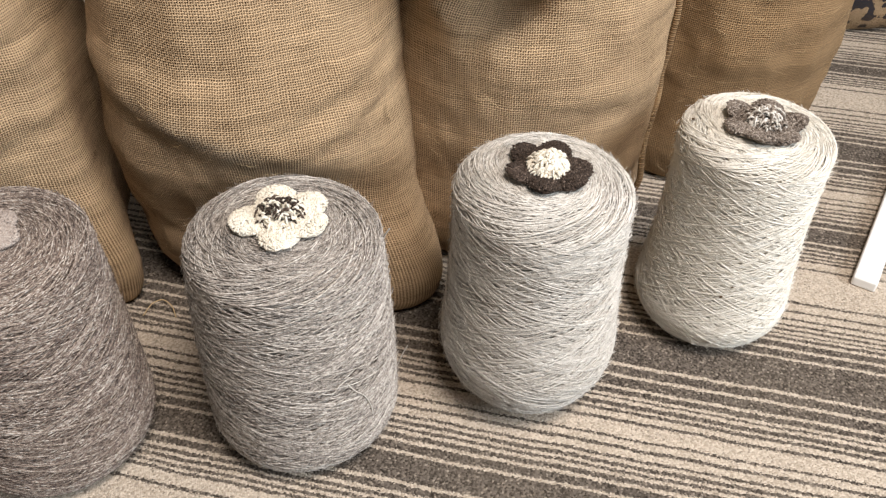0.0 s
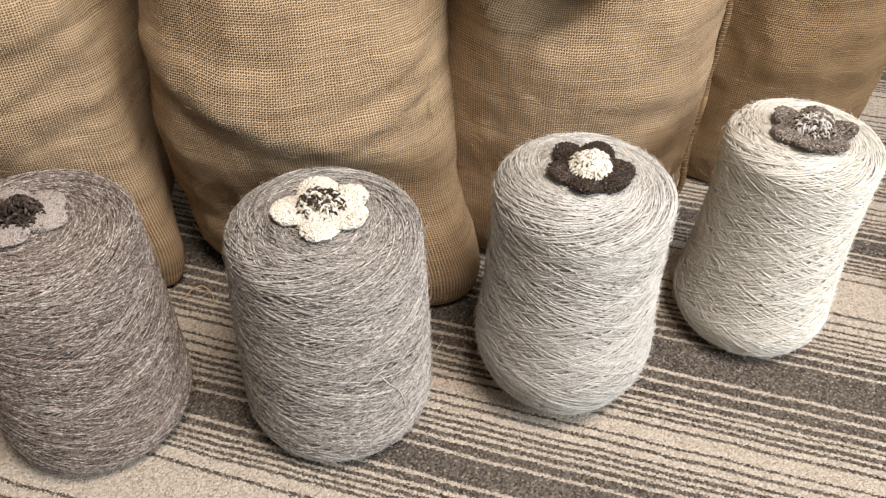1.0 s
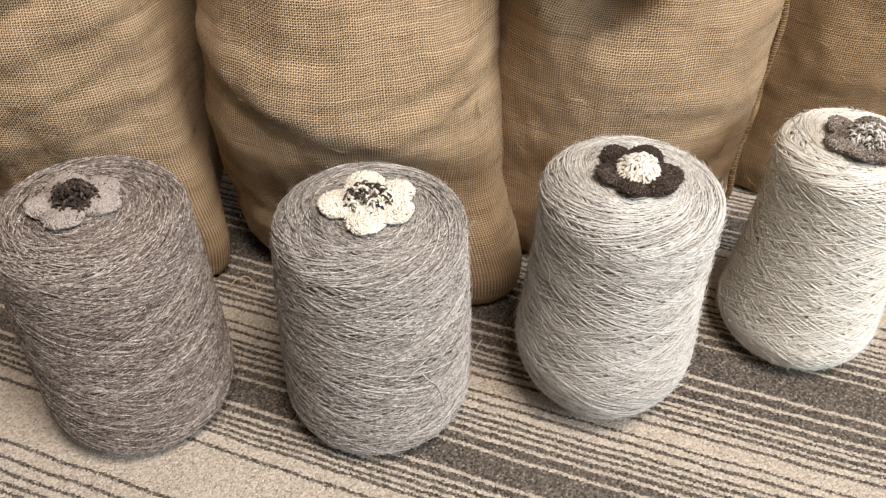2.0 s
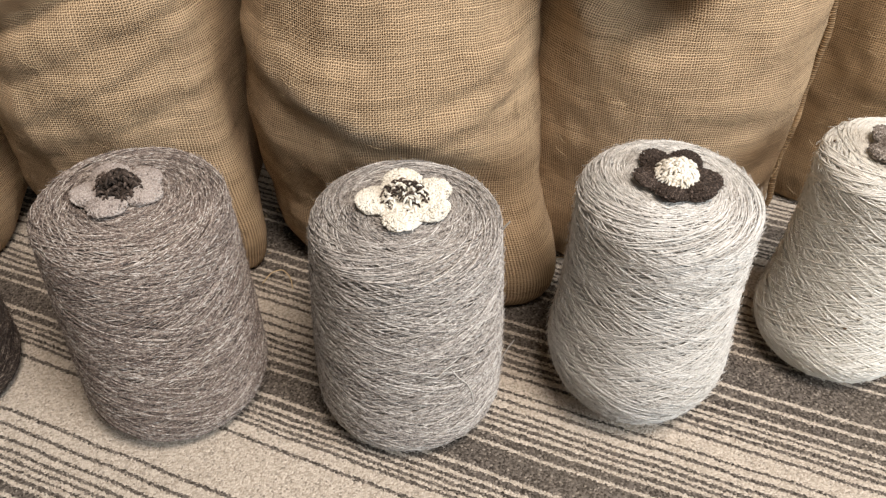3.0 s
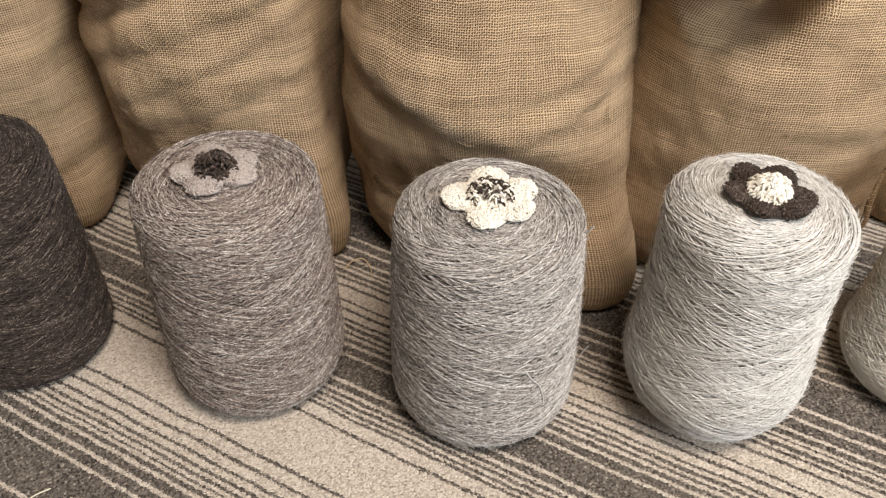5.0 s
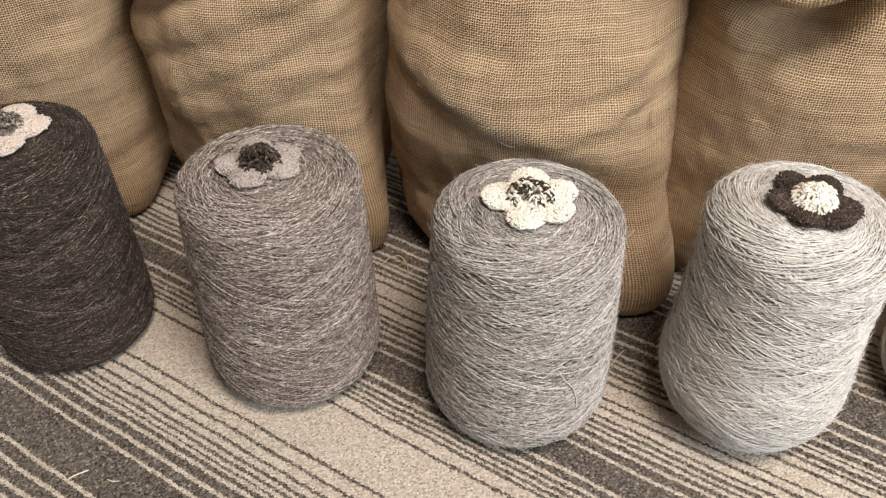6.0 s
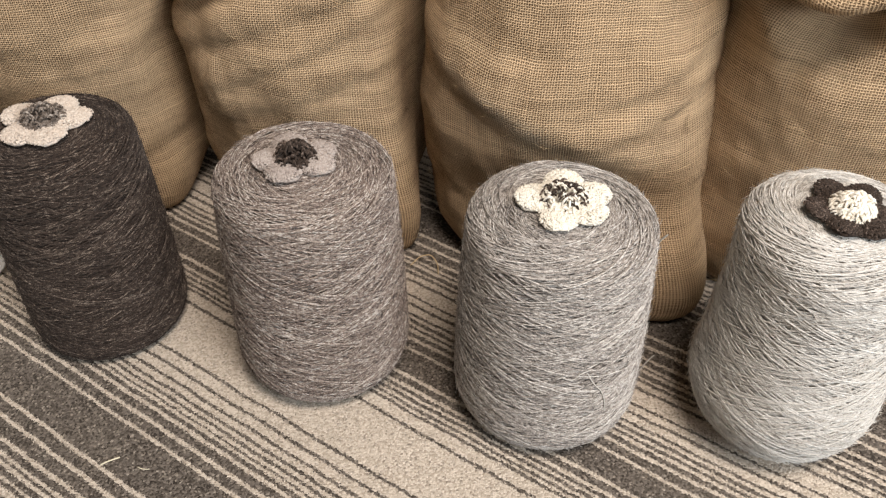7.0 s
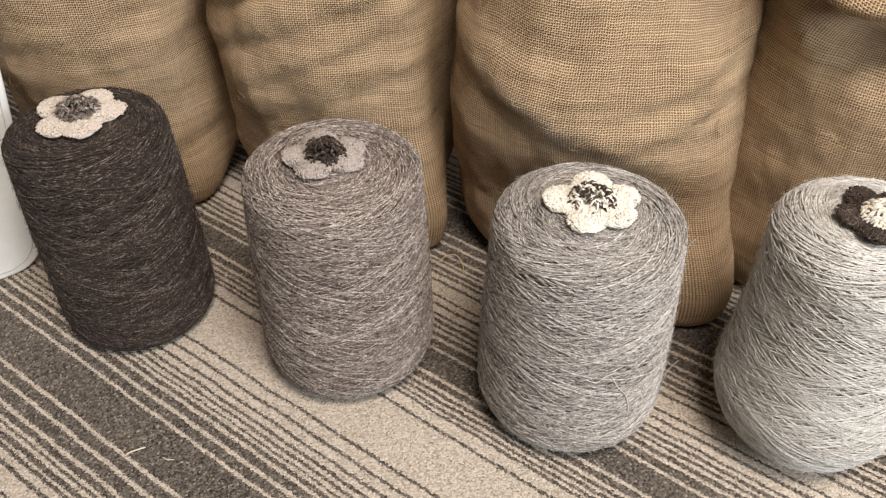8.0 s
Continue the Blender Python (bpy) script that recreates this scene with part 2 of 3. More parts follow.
# ---- mesh helpers ----
def mesh_of(name, verts, quads, uvs=None, smooth=True):
    """A mesh from arrays of places and four-cornered faces; uvs: one pair a vertex."""
    verts, quads = np.asarray(verts, np.float32), np.asarray(quads, np.int32)
    me = bpy.data.meshes.new(name)
    me.vertices.add(len(verts))
    me.vertices.foreach_set("co", verts.ravel())
    me.loops.add(quads.size)
    me.loops.foreach_set("vertex_index", quads.ravel())
    me.polygons.add(len(quads))
    me.polygons.foreach_set("loop_start", np.arange(0, quads.size, 4, dtype=np.int32))
    me.polygons.foreach_set("use_smooth", np.full(len(quads), smooth))
    if uvs is not None:
        layer = me.uv_layers.new(name="map")
        layer.data.foreach_set("uv", np.asarray(uvs, np.float32)[quads.ravel()].ravel())
    me.update(calc_edges=True)
    return me


def part_of(name, me, material, parent=None, label="", kind=""):
    me.materials.append(material)
    ob = new(name, me)
    ob.parent = parent
    return tagged(ob, label=label, kind=kind)


def part(name, bm, material, parent=None, label=""):
    me = bpy.data.meshes.new(name)
    bm.to_mesh(me)
    bm.free()
    return part_of(name, me, material, parent, label)


def thing(name, place, label, category, group="", turn=0.0):
    ob = new(name)
    ob.empty_display_size = 0.05
    ob.matrix_world = pose(*place, 0, 0, turn)
    return tagged(ob, label, category, group)


def tubes(paths, radius, sides=5):
    """Round strands along paths (arrays of places), all in one mesh; the ends taper to a point."""
    vs, qs, us, base = [], [], [], 0
    ang = np.linspace(0, 2 * math.pi, sides, endpoint=False)
    for k, p in enumerate(paths):
        p = np.asarray(p, float)
        n = len(p)
        tan = np.gradient(p, axis=0)
        tan /= np.linalg.norm(tan, axis=1)[:, None] + 1e-12
        ref = np.where(np.abs(tan[:, 2:3]) > 0.9, np.array([[1.0, 0, 0]]), np.array([[0, 0, 1.0]]))
        a = np.cross(tan, ref)
        a /= np.linalg.norm(a, axis=1)[:, None] + 1e-12
        b = np.cross(tan, a)
        r = radius[k] if isinstance(radius, (list, np.ndarray)) else radius
        rr = np.full(n, r)
        rr[0] *= 0.35
        rr[-1] *= 0.35
        ring = p[:, None] + rr[:, None, None] * (np.cos(ang)[None, :, None] * a[:, None] + np.sin(ang)[None, :, None] * b[:, None])
        vs.append(ring.reshape(-1, 3))
        run = np.concatenate([[0], np.cumsum(np.linalg.norm(np.diff(p, axis=0), axis=1))])
        us.append(np.stack([np.repeat(run, sides), np.full(n * sides, float(k % 977))], 1))
        i = base + np.arange(n - 1)[:, None] * sides + np.arange(sides)[None]
        j = base + np.arange(n - 1)[:, None] * sides + (np.arange(sides)[None] + 1) % sides
        qs.append(np.stack([i, j, j + sides, i + sides], -1).reshape(-1, 4))
        base += n * sides
    return np.concatenate(vs), np.concatenate(qs), np.concatenate(us)


def box(bm, x0, y0, z0, x1, y1, z1, bevel=0.0):
    got = bmesh.ops.create_cube(bm, size=1.0, matrix=Matrix.Translation(((x0 + x1) / 2, (y0 + y1) / 2, (z0 + z1) / 2)) @ Matrix.Diagonal((x1 - x0, y1 - y0, z1 - z0, 1)))
    if bevel:
        edges = list({e for v in got["verts"] for e in v.link_edges})
        bmesh.ops.bevel(bm, geom=edges, offset=bevel, segments=3, affect="EDGES", profile=0.5)
    return bm


# ---- the room: carpet, with unseen dark walls and ceiling added to close it ----
X0, X1, Y0, Y1, HIGH = ROOM
W = 0.12


def setting(name, bm, material, label):
    return tagged(part(name, bm, material), label, kind="structure")


bm = bmesh.new()
bmesh.ops.create_grid(bm, x_segments=1, y_segments=1, size=0.5, matrix=Matrix.Translation(((X0 + X1) / 2, (Y0 + Y1) / 2, 0)) @ Matrix.Diagonal((X1 - X0 + 2 * W, Y1 - Y0 + 2 * W, 1, 1)))
setting("floor", bm, CARPET, "striped taupe and beige cut-pile carpet floor")
setting("ceiling", box(bmesh.new(), X0 - W, Y0 - W, HIGH, X1 + W, Y1 + W, HIGH + W), LOW_BOUNCE_CEILING, "unseen plain ceiling, grey to keep bounce light down")
setting("wall_north", box(bmesh.new(), X0 - W, Y1, 0, X1 + W, Y1 + W, HIGH), LOW_BOUNCE_WALL, "unseen plain wall behind the sacks, dark to keep bounce light down")
setting("wall_west", box(bmesh.new(), X0 - W, Y0, 0, X0, Y1, HIGH), LOW_BOUNCE_WALL, "unseen plain wall, dark to keep bounce light down")
setting("wall_south", box(bmesh.new(), X0 - W, Y0 - W, 0, X1 + W, Y0, HIGH), LOW_BOUNCE_WALL, "unseen plain wall, dark to keep bounce light down")
bm = bmesh.new()
box(bm, X1, Y0, 0, X1 + W, Y1, 1.10)
box(bm, X1, Y0, 2.34, X1 + W, Y1, HIGH)
box(bm, X1, Y0, 1.10, X1 + W, -2.25, 2.34)
box(bm, X1, -0.45, 1.10, X1 + W, Y1, 2.34)
setting("wall_east", bm, LOW_BOUNCE_WALL, "unseen wall with a wide window opening, dark to keep bounce light down")


# ---- yarn cones ----
def cone_profile(r0, r1, high, cb, ct, cv, bulge):
    """Radius and height along the outline, from the foot over the shoulder to the middle of the top."""
    out = []
    for s in np.linspace(0, math.pi / 2, 14):
        out.append((r0 - min(cb, 0.073) * (1 - math.sin(s)), cb - cb * math.cos(s)))
    for u in np.linspace(0, 1, 40)[1:-1]:
        out.append((r0 + (r1 - r0) * u + bulge * 4 * u * (1 - u), cb + (high - cv - cb) * u))
    for s in np.linspace(0, math.pi / 2, 16):
        out.append((r1 - ct + ct * math.cos(s), high - cv + cv * math.sin(s)))
    for r in np.linspace(r1 - ct, 0.010, 8)[1:]:
        out.append((r, high + 0.002 * (1 - r / (r1 - ct))))
    return np.array(out)


def yarn_cone(place, shape, wool, label, seed, slope, rough=1.0, turns=1.0, thick=0.00056, loose=6500, last=44):
    rng = np.random.default_rng(seed)
    cone = thing("yarn_cone", (*place, 0), label, "yarn cone", "row of yarn cones")
    prof = cone_profile(*shape)
    prof[:, 0] = np.maximum(prof[:, 0] - 0.0005, 0.004)
    # the packed yarn underneath
    seg = 96
    th = np.linspace(0, 2 * math.pi, seg, endpoint=False)
    inner = prof.copy()
    inner[:, 0] = np.maximum(inner[:, 0] - 0.0019, 0.002)
    inner[:, 1] = np.clip(inner[:, 1] - 0.0019, 0.0005, None)
    v = np.stack([inner[:, 0][:, None] * np.cos(th), inner[:, 0][:, None] * np.sin(th), inner[:, 1][:, None] + 0 * th], -1).reshape(-1, 3)
    n = len(inner)
    i = np.arange(n - 1)[:, None] * seg + np.arange(seg)[None]
    j = np.arange(n - 1)[:, None] * seg + (np.arange(seg)[None] + 1) % seg
    q = np.stack([i, j, j + seg, i + seg], -1).reshape(-1, 4)
    uv = np.stack([np.tile(th * 0.085, n), np.repeat(np.arange(n) * 1.0, seg)], 1)
    part_of("yarn_core", mesh_of("yarn_core", v, q, uv), WOOL[wool], cone)
    # the outer winding: strands that cross as the guide runs up and down
    step = np.linalg.norm(np.diff(prof, axis=0), axis=1)
    arc = np.concatenate([[0], np.cumsum(step)])
    total = arc[-1]
    side_end = arc[14 + 38]
    tan = np.gradient(prof, axis=0)
    tan /= np.linalg.norm(tan, axis=1)[:, None]
    nor = np.stack([tan[:, 1], -tan[:, 0]], 1)
    paths = []
    area = float(np.sum(2 * math.pi * (prof[1:, 0] + prof[:-1, 0]) / 2 * step))
    want = 2.0 * turns * area / (2 * thick)
    have, up = 0.0, True
    while have < want:
        up = not up
        s0 = rng.uniform(0, total * 0.98)
        length = rng.uniform(0.10, 0.5)
        ds = 0.0060
        m = int(length / ds)
        a, t = s0, rng.uniform(0, 2 * math.pi)
        lift = rng.uniform(-2.6, 1.9) * thick * rough
        dirn = 1 if up else -1
        tilt = slope * rng.uniform(0.35, 1.35)
        ph, fr = rng.uniform(0, 6.3), rng.uniform(20, 60)
        pts = []
        for k in range(m):
            r = np.interp(a, arc, prof[:, 0])
            # nearly level round the foot, the shoulder and the top
            edge = min(1.0, max(0.0, (side_end - a) / 0.05)) * min(1.0, max(0.0, a / 0.03))
            sl = tilt * (0.55 + 0.45 * edge) * (1.0 if a < side_end else 1.3)
            a += dirn * ds * math.sin(sl)
            if a > total - 0.004 or a < 0.012:
                dirn = -dirn
                a = min(max(a, 0.012), total - 0.004)
            t += ds * math.cos(sl) / max(r, 0.012)
            z = np.interp(a, arc, prof[:, 1])
            nr, nz = np.interp(a, arc, nor[:, 0]), np.interp(a, arc, nor[:, 1])
            off = lift + 0.35 * thick * math.sin(fr * k * ds * 6 + ph)
            rr = r + nr * off
            pts.append((rr * math.cos(t), rr * math.sin(t), max(z + nz * off, 0.0006)))
        paths.append(np.array(pts))
        have += length
    # the last layer: strands laid side by side up and down the flank, crossing in lozenges
    foot = 0.014
    for dirn in (1, -1):
        for k in range(last):
            sl = slope * rng.uniform(0.72, 1.12)
            run = (side_end - foot) / math.sin(sl)
            d = np.arange(0, run, 0.005)
            a = foot + d * math.sin(sl) if dirn > 0 else side_end - d * math.sin(sl)
            r = np.interp(a, arc, prof[:, 0])
            t = 2 * math.pi * (k + rng.uniform(-0.6, 0.6)) / last + np.cumsum(0.005 * math.cos(sl) / r)
            t += 0.004 * np.sin(d * rng.uniform(30, 60) + rng.uniform(0, 6.3)) / r
            off = thick * (rng.uniform(0.8, 2.2) * rough + 0.4 * np.sin(d * 150 + k))
            rr = r + np.interp(a, arc, nor[:, 0]) * off
            z = np.maximum(np.interp(a, arc, prof[:, 1]) + np.interp(a, arc, nor[:, 1]) * off, 0.0006)
            paths.append(np.stack([rr * np.cos(t), rr * np.sin(t), z], 1))
    rad = [thick * f for f in rng.uniform(0.75, 1.25, len(paths))]
    v, q, uv = tubes(paths, rad, 4)
    part_of("yarn_winding", mesh_of("yarn_winding", v, q, uv), WOOL[wool], cone, kind="stuff")
    # fine hairs that stand off the surface
    hairs = []
    for _ in range(loose):
        a = rng.uniform(0.01, total * 0.97)
        t = rng.uniform(0, 2 * math.pi)
        r, z = np.interp(a, arc, prof[:, 0]), np.interp(a, arc, prof[:, 1])
        nr, nz = np.interp(a, arc, nor[:, 0]), np.interp(a, arc, nor[:, 1])
        ln, lift, drift, bend = rng.uniform(0.003, 0.009), rng.uniform(0.0002, 0.0030), rng.uniform(-0.006, 0.006), rng.uniform(-0.002, 0.002)
        pts = []
        for f in np.linspace(0, 1, 4):
            tt = t + ln * f / max(r, 0.02)
            o = lift * math.sin(math.pi * 0.6 * f) + 0.0006 + bend * f * f
            rr, zz = r + nr * o - nz * drift * f, z + nz * o + nr * drift * f
            pts.append((rr * math.cos(tt), rr * math.sin(tt), max(zz, 0.0005)))
        hairs.append(pts)
    v, q, uv = tubes(hairs, 0.00020, 3)
    part_of("wool_fuzz", mesh_of("wool_fuzz", v, q, uv), WOOL[wool], cone, kind="stuff")
    return cone


#        place             foot    top     high    foot round, shoulder
CONES = (
    ((-0.4504, 0.6014), (0.0821, 0.0759, 0.2553, 0.0271, 0.0404, 0.0144, 0.0016), "dark", "large cone of dark brown wool yarn on the carpet", 0.34),
    ((-0.1965, 0.5780), (0.0892, 0.0814, 0.2515, 0.0413, 0.0386, 0.0085, 0.0010), "taupe", "large cone of taupe grey heathered wool yarn", 0.36),
    ((0.0386, 0.5517), (0.0904, 0.0822, 0.2478, 0.0415, 0.0448, 0.0134, 0.0017), "grey", "large cone of light grey flecked wool yarn", 0.36),
    ((0.2645, 0.5459), (0.0872, 0.0786, 0.2709, 0.0836, 0.0434, 0.0208, -0.0031), "pale", "large cone of pale oatmeal wool yarn", 0.40),
    ((0.4982, 0.5914), (0.0820, 0.0731, 0.2562, 0.0487, 0.0398, 0.0150, -0.0043), "cream", "large cone of cream white wool yarn", 0.46),
)
for k, (place, shape, wool, label, slope) in enumerate(CONES):
    yarn_cone(place, shape, wool, label, 10 + k, slope, (1.05, 1.05, 1.1, 0.65, 0.65)[k])


# ---- crocheted flowers on the cones ----
def flower(place, size, petal_angles, petal_wool, centre_wools, label, seed, centre=0.50, cup=0.0, loops=95, lean=0.0):
    rng = np.random.default_rng(seed)
    fl = thing("crochet_flower", place, label, "crochet flower", "flowers on the cones")
    for deg in petal_angles:
        a = radians(deg + rng.uniform(-5, 5))
        d = np.array([math.cos(a), math.sin(a), 0])
        s = np.array([-math.sin(a), math.cos(a), 0])
        ln, wd = size * rng.uniform(0.46, 0.52), size * rng.uniform(0.40, 0.45)
        mid = d * size * 0.53
        rise, curl = rng.uniform(0.0, 0.0035) + cup * 0.5, rng.uniform(-0.8, 0.6)
        nu, nv = 36, 14
        verts, quads = [], []
        for j in range(nv + 1):
            phi = -math.pi / 2 + math.pi * j / nv
            for i in range(nu):
                b = 2 * math.pi * i / nu
                x, y = math.cos(b) * math.cos(phi), math.sin(b) * math.cos(phi)
                rough = 1 + 0.07 * noise.noise(Vector((math.cos(b) * 3, math.sin(b) * 3, seed + deg)))
                p = mid + d * x * ln * rough + s * y * wd * rough
                t = max(0.0, (x + 0.3) / 1.3)
                z = 0.0046 + 0.0046 * math.sin(phi) + 0.0012 * math.sin(3 * b + deg) * math.cos(phi) + rise * t + (0.003 * curl + cup) * t * t
                p = p + np.array([0, 0, z])
                k = noise.noise(Vector(p * 330)) * 0.0013
                verts.append(p + np.array([0, 0, k]) + d * k)
        for j in range(nv):
            for i in range(nu):
                quads.append((j * nu + i, j * nu + (i + 1) % nu, (j + 1) * nu + (i + 1) % nu, (j + 1) * nu + i))
        pet = part_of("petal", mesh_of("petal", verts, quads, np.array(verts)[:, :2]), WOOL[petal_wool], fl)
        # the stitches of the petal: small loops of yarn
        paths = []
        for _ in range(700):
            rr, b = math.sqrt(rng.uniform(0, 1)), rng.uniform(0, 2 * math.pi)
            x, y = rr * math.cos(b), rr * math.sin(b)
            t = max(0.0, (x + 0.3) / 1.3)
            z = 0.0046 + 0.0046 * math.sqrt(max(0.0, 1 - rr * rr)) + rise * t + (0.003 * curl + cup) * t * t
            c = mid + d * x * ln + s * y * wd + np.array([0, 0, z])
            g, e = rng.uniform(0, 2 * math.pi), rng.uniform(0.0010, 0.0020)
            ax = np.array([math.cos(g), math.sin(g), rng.uniform(-0.3, 0.3)])
            out = (d * x + s * y) * rng.uniform(0.1, 0.6) * rr + np.array([0, 0, 1.0])
            paths.append([c + ax * e * math.cos(w) + out * e * 0.5 * math.sin(w) for w in np.linspace(-0.2, math.pi + 0.2, 6)])
        v, q, uv = tubes(paths, 0.00070, 4)
        part_of("stitches", mesh_of("stitches", v, q, uv), WOOL[petal_wool], pet, kind="stuff")
    # the centre: a tuft of yarn loops
    share = 1.0 / len(centre_wools)
    for w, wool in enumerate(centre_wools):
        paths = []
        for _ in range(int(1.7 * loops * share)):
            rr, b = size * centre * math.sqrt(rng.uniform(0, 1)), rng.uniform(0, 2 * math.pi)
            high = 0.007 + 0.013 * (1 - (rr / (size * centre)) ** 2) + cup * 0.4
            c = np.array([rr * math.cos(b), rr * math.sin(b), high])
            g = rng.uniform(0, 2 * math.pi)
            ax = np.array([math.cos(g), math.sin(g), rng.uniform(-0.5, 0.7)])
            e = rng.uniform(0.0020, 0.0046)
            paths.append([c + ax * e * (f - 0.3) * 1.9 + np.array([0, 0, e * 0.9 * math.sin(math.pi * min(1, f * 1.05)) - 0.002 * f]) for f in np.linspace(0, 1, 6)])
        v, q, uv = tubes(paths, 0.00105, 5)
        part_of("centre_tuft", mesh_of("centre_tuft", v, q, uv), WOOL[wool], fl)
    bm = bmesh.new()
    bmesh.ops.create_uvsphere(bm, u_segments=24, v_segments=12, radius=1.0, matrix=Matrix.Translation((0, 0, 0.004 + cup * 0.3)) @ Matrix.Diagonal((size * centre * 1.05, size * centre * 1.05, 0.009, 1)))
    for vert in bm.verts:
        vert.co.z = max(vert.co.z, 0.0008)
        vert.co += Vector((0, 0, 0.0012 * noise.noise(vert.co * 300)))
    part("centre_pad", bm, WOOL[centre_wools[0]], fl)
    return fl


flower((-0.4525, 0.6029, 0.2560), 0.043, (242, 306, 22, 87, 165), "sand", ("smoke",), "sand crochet flower with a smoke grey tuft on dark yarn", 31)
flower((-0.2022, 0.5796, 0.2525), 0.038, (196, 258, 343, 40, 115), "mauve", ("charcoal",), "warm grey crochet flower with a charcoal tuft, on the taupe cone", 32)
flower((0.0385, 0.5560, 0.2480), 0.041, (178, 258, 320, 20, 97), "ivory", ("ivory", "charcoal"), "ivory crochet flower with a black and white yarn tuft", 33)
flower((0.2650, 0.5440, 0.2690), 0.037, (122, 188, 250, 295, 350, 55), "charcoal", ("ivory",), "charcoal crochet flower with a cream pompon, on the oatmeal cone", 34, 0.47, 0.002, 240)
flower((0.4970, 0.5860, 0.2545), 0.038, (235, 290, 345, 50, 120, 180), "smoke", ("smoke", "pale"), "smoke grey crochet flower with a grey tuft, on the cream cone", 35, 0.5, 0.003, 150)


# ---- burlap sacks ----
def smooth01(x):
    x = np.clip(x, 0, 1)
    return x * x * (3 - 2 * x)


def burlap_sack(place, rx, ry, high, material, label, seed, folds=(), steps=(), feet=(), knots=(), square=2.1, turn=0.0, fibres=260, seam=None, under=0.24):
    """A filled sack. folds: angle, height, slope, bow, depth, width, spread. steps: height, slope, bow, size, middle, reach. feet: angle, size, spread, height.
    knots: height and girth pairs."""
    rng = np.random.default_rng(seed)
    sack = thing("burlap_sack", (*place, 0), label, "burlap sack", "row of burlap sacks", turn)
    nu, nv = 220, 180
    th = np.linspace(-math.pi, math.pi, nu, endpoint=False)
    s = np.linspace(0, 1, nv)
    z = high * s
    T, Z = np.meshgrid(th, z)
    g = np.interp(z, [k[0] for k in knots], [k[1] for k in knots])
    g = np.convolve(np.pad(g, 9, mode="edge"), np.ones(19) / 19, mode="valid")
    foot = np.clip(z / 0.09, 0, 1)
    g = g * (0.72 + 0.28 * np.sqrt(np.clip(1 - (1 - foot) ** 2, 0, 1)))
    close = np.clip((z - high * 0.86) / (high * 0.14), 0, 1)
    g = g * np.sqrt(np.clip(1 - close ** 2 * 0.985, 0, 1))
    base = (np.abs(np.sin(T) / rx) ** square + np.abs(np.cos(T) / ry) ** square) ** (-1 / square)
    R = base * g[:, None]
    tuck = np.interp(z, [0, 0.07, 0.14, 0.20, 0.26, high], [1 - under, 1 - 0.92 * under, 1 - 0.6 * under, 1 - 0.2 * under, 1.0, 1.0])
    R *= 1 - (1 - tuck[:, None]) * np.clip(np.cos(T), 0, 1) ** 1.8
    for ang, h, slope, bow, depth, width, spread in folds:
        d = (T - radians(ang) + math.pi) % (2 * math.pi) - math.pi
        line = h + slope * d + bow * d * d
        e = (Z - line) / (1.4 * width)
        R -= 0.45 * depth * (np.exp(-e * e) - 0.7 * np.exp(-((e - 1.9) / 1.3) ** 2)) * np.exp(-(d / radians(spread)) ** 4)
    for h, slope, bow, size, mid, wide in steps:
        line = h + slope * T + bow * T * T
        R += size * smooth01((Z - line) / 0.048 + 0.2) * np.exp(-np.clip(Z - line, 0, 1) / 0.12) * np.exp(-((T - mid) / wide) ** 4)
    for ang, size, spread, tall in feet:
        d = (T - radians(ang) + math.pi) % (2 * math.pi) - math.pi
        R += size * np.exp(-(d / radians(spread)) ** 2) * np.exp(-(Z / tall) ** 2)
    lump = np.zeros_like(R)
    for a in range(nv):
        for b in range(nu):
            p = Vector((math.sin(th[b]) * 3.0, math.cos(th[b]) * 3.0, z[a] * 14 + seed * 3.1))
            lump[a, b] = noise.noise(p) * 0.0065 + noise.noise(p * 2.7) * 0.0018
            w = Vector((math.sin(th[b]) * 2.2, math.cos(th[b]) * 2.2, (z[a] - 0.03 * math.sin(th[b] * 1.3 + seed)) * 42 + seed))
            lump[a, b] += 0.0022 * (0.35 - abs(noise.noise(w))) * max(0.0, 0.5 + noise.noise(w * 0.35))
    R += lump * np.clip(Z / 0.04, 0, 1)
    R = np.maximum(R, 0.004)
    V = np.stack([R * np.sin(T), -R * np.cos(T), Z + 0.004 * np.sin(2.0 * T + seed) * np.clip(Z / 0.1, 0, 1)], -1)
    V[0, :, 2] = 0.001
    # the map runs in metres round the sack and up its side
    du = np.linalg.norm(np.diff(V, axis=0), axis=2)
    vv = np.concatenate([np.zeros((1, nu)), np.cumsum(du, axis=0)])
    vv = np.concatenate([vv, vv[:, :1]], 1)
    girth = (rx + ry) / 2
    cols = nu + 1
    V = np.concatenate([V, V[:, :1]], 1)
    uv = np.stack(np.broadcast_arrays(np.linspace(-math.pi, math.pi, cols)[None] * girth, vv), -1)
    i = np.arange(nv - 1)[:, None] * cols + np.arange(nu)[None]
    q = np.stack([i, i + 1, i + 1 + cols, i + cols], -1).reshape(-1, 4)
    part_of("sack_cloth", mesh_of("sack_cloth", V.reshape(-1, 3), q, uv.reshape(-1, 2)), material, sack)
    if seam is not None:
        # the sewn edge: two rolled hems with slanting overcast stitches
        b = int((radians(seam) + math.pi) / (2 * math.pi) * nu)
        out = np.array([math.sin(radians(seam)), -math.cos(radians(seam)), 0])
        side = np.array([-out[1], out[0], 0])
        rows = range(3, int(nv * 0.75), 2)
        for k in (-1, 1):
            line = [V[a, b] + out * 0.003 + side * (0.0030 * k + 0.0014 * math.sin(a * 0.21)) for a in rows]
            v, q, uv = tubes([line], 0.0036, 10)
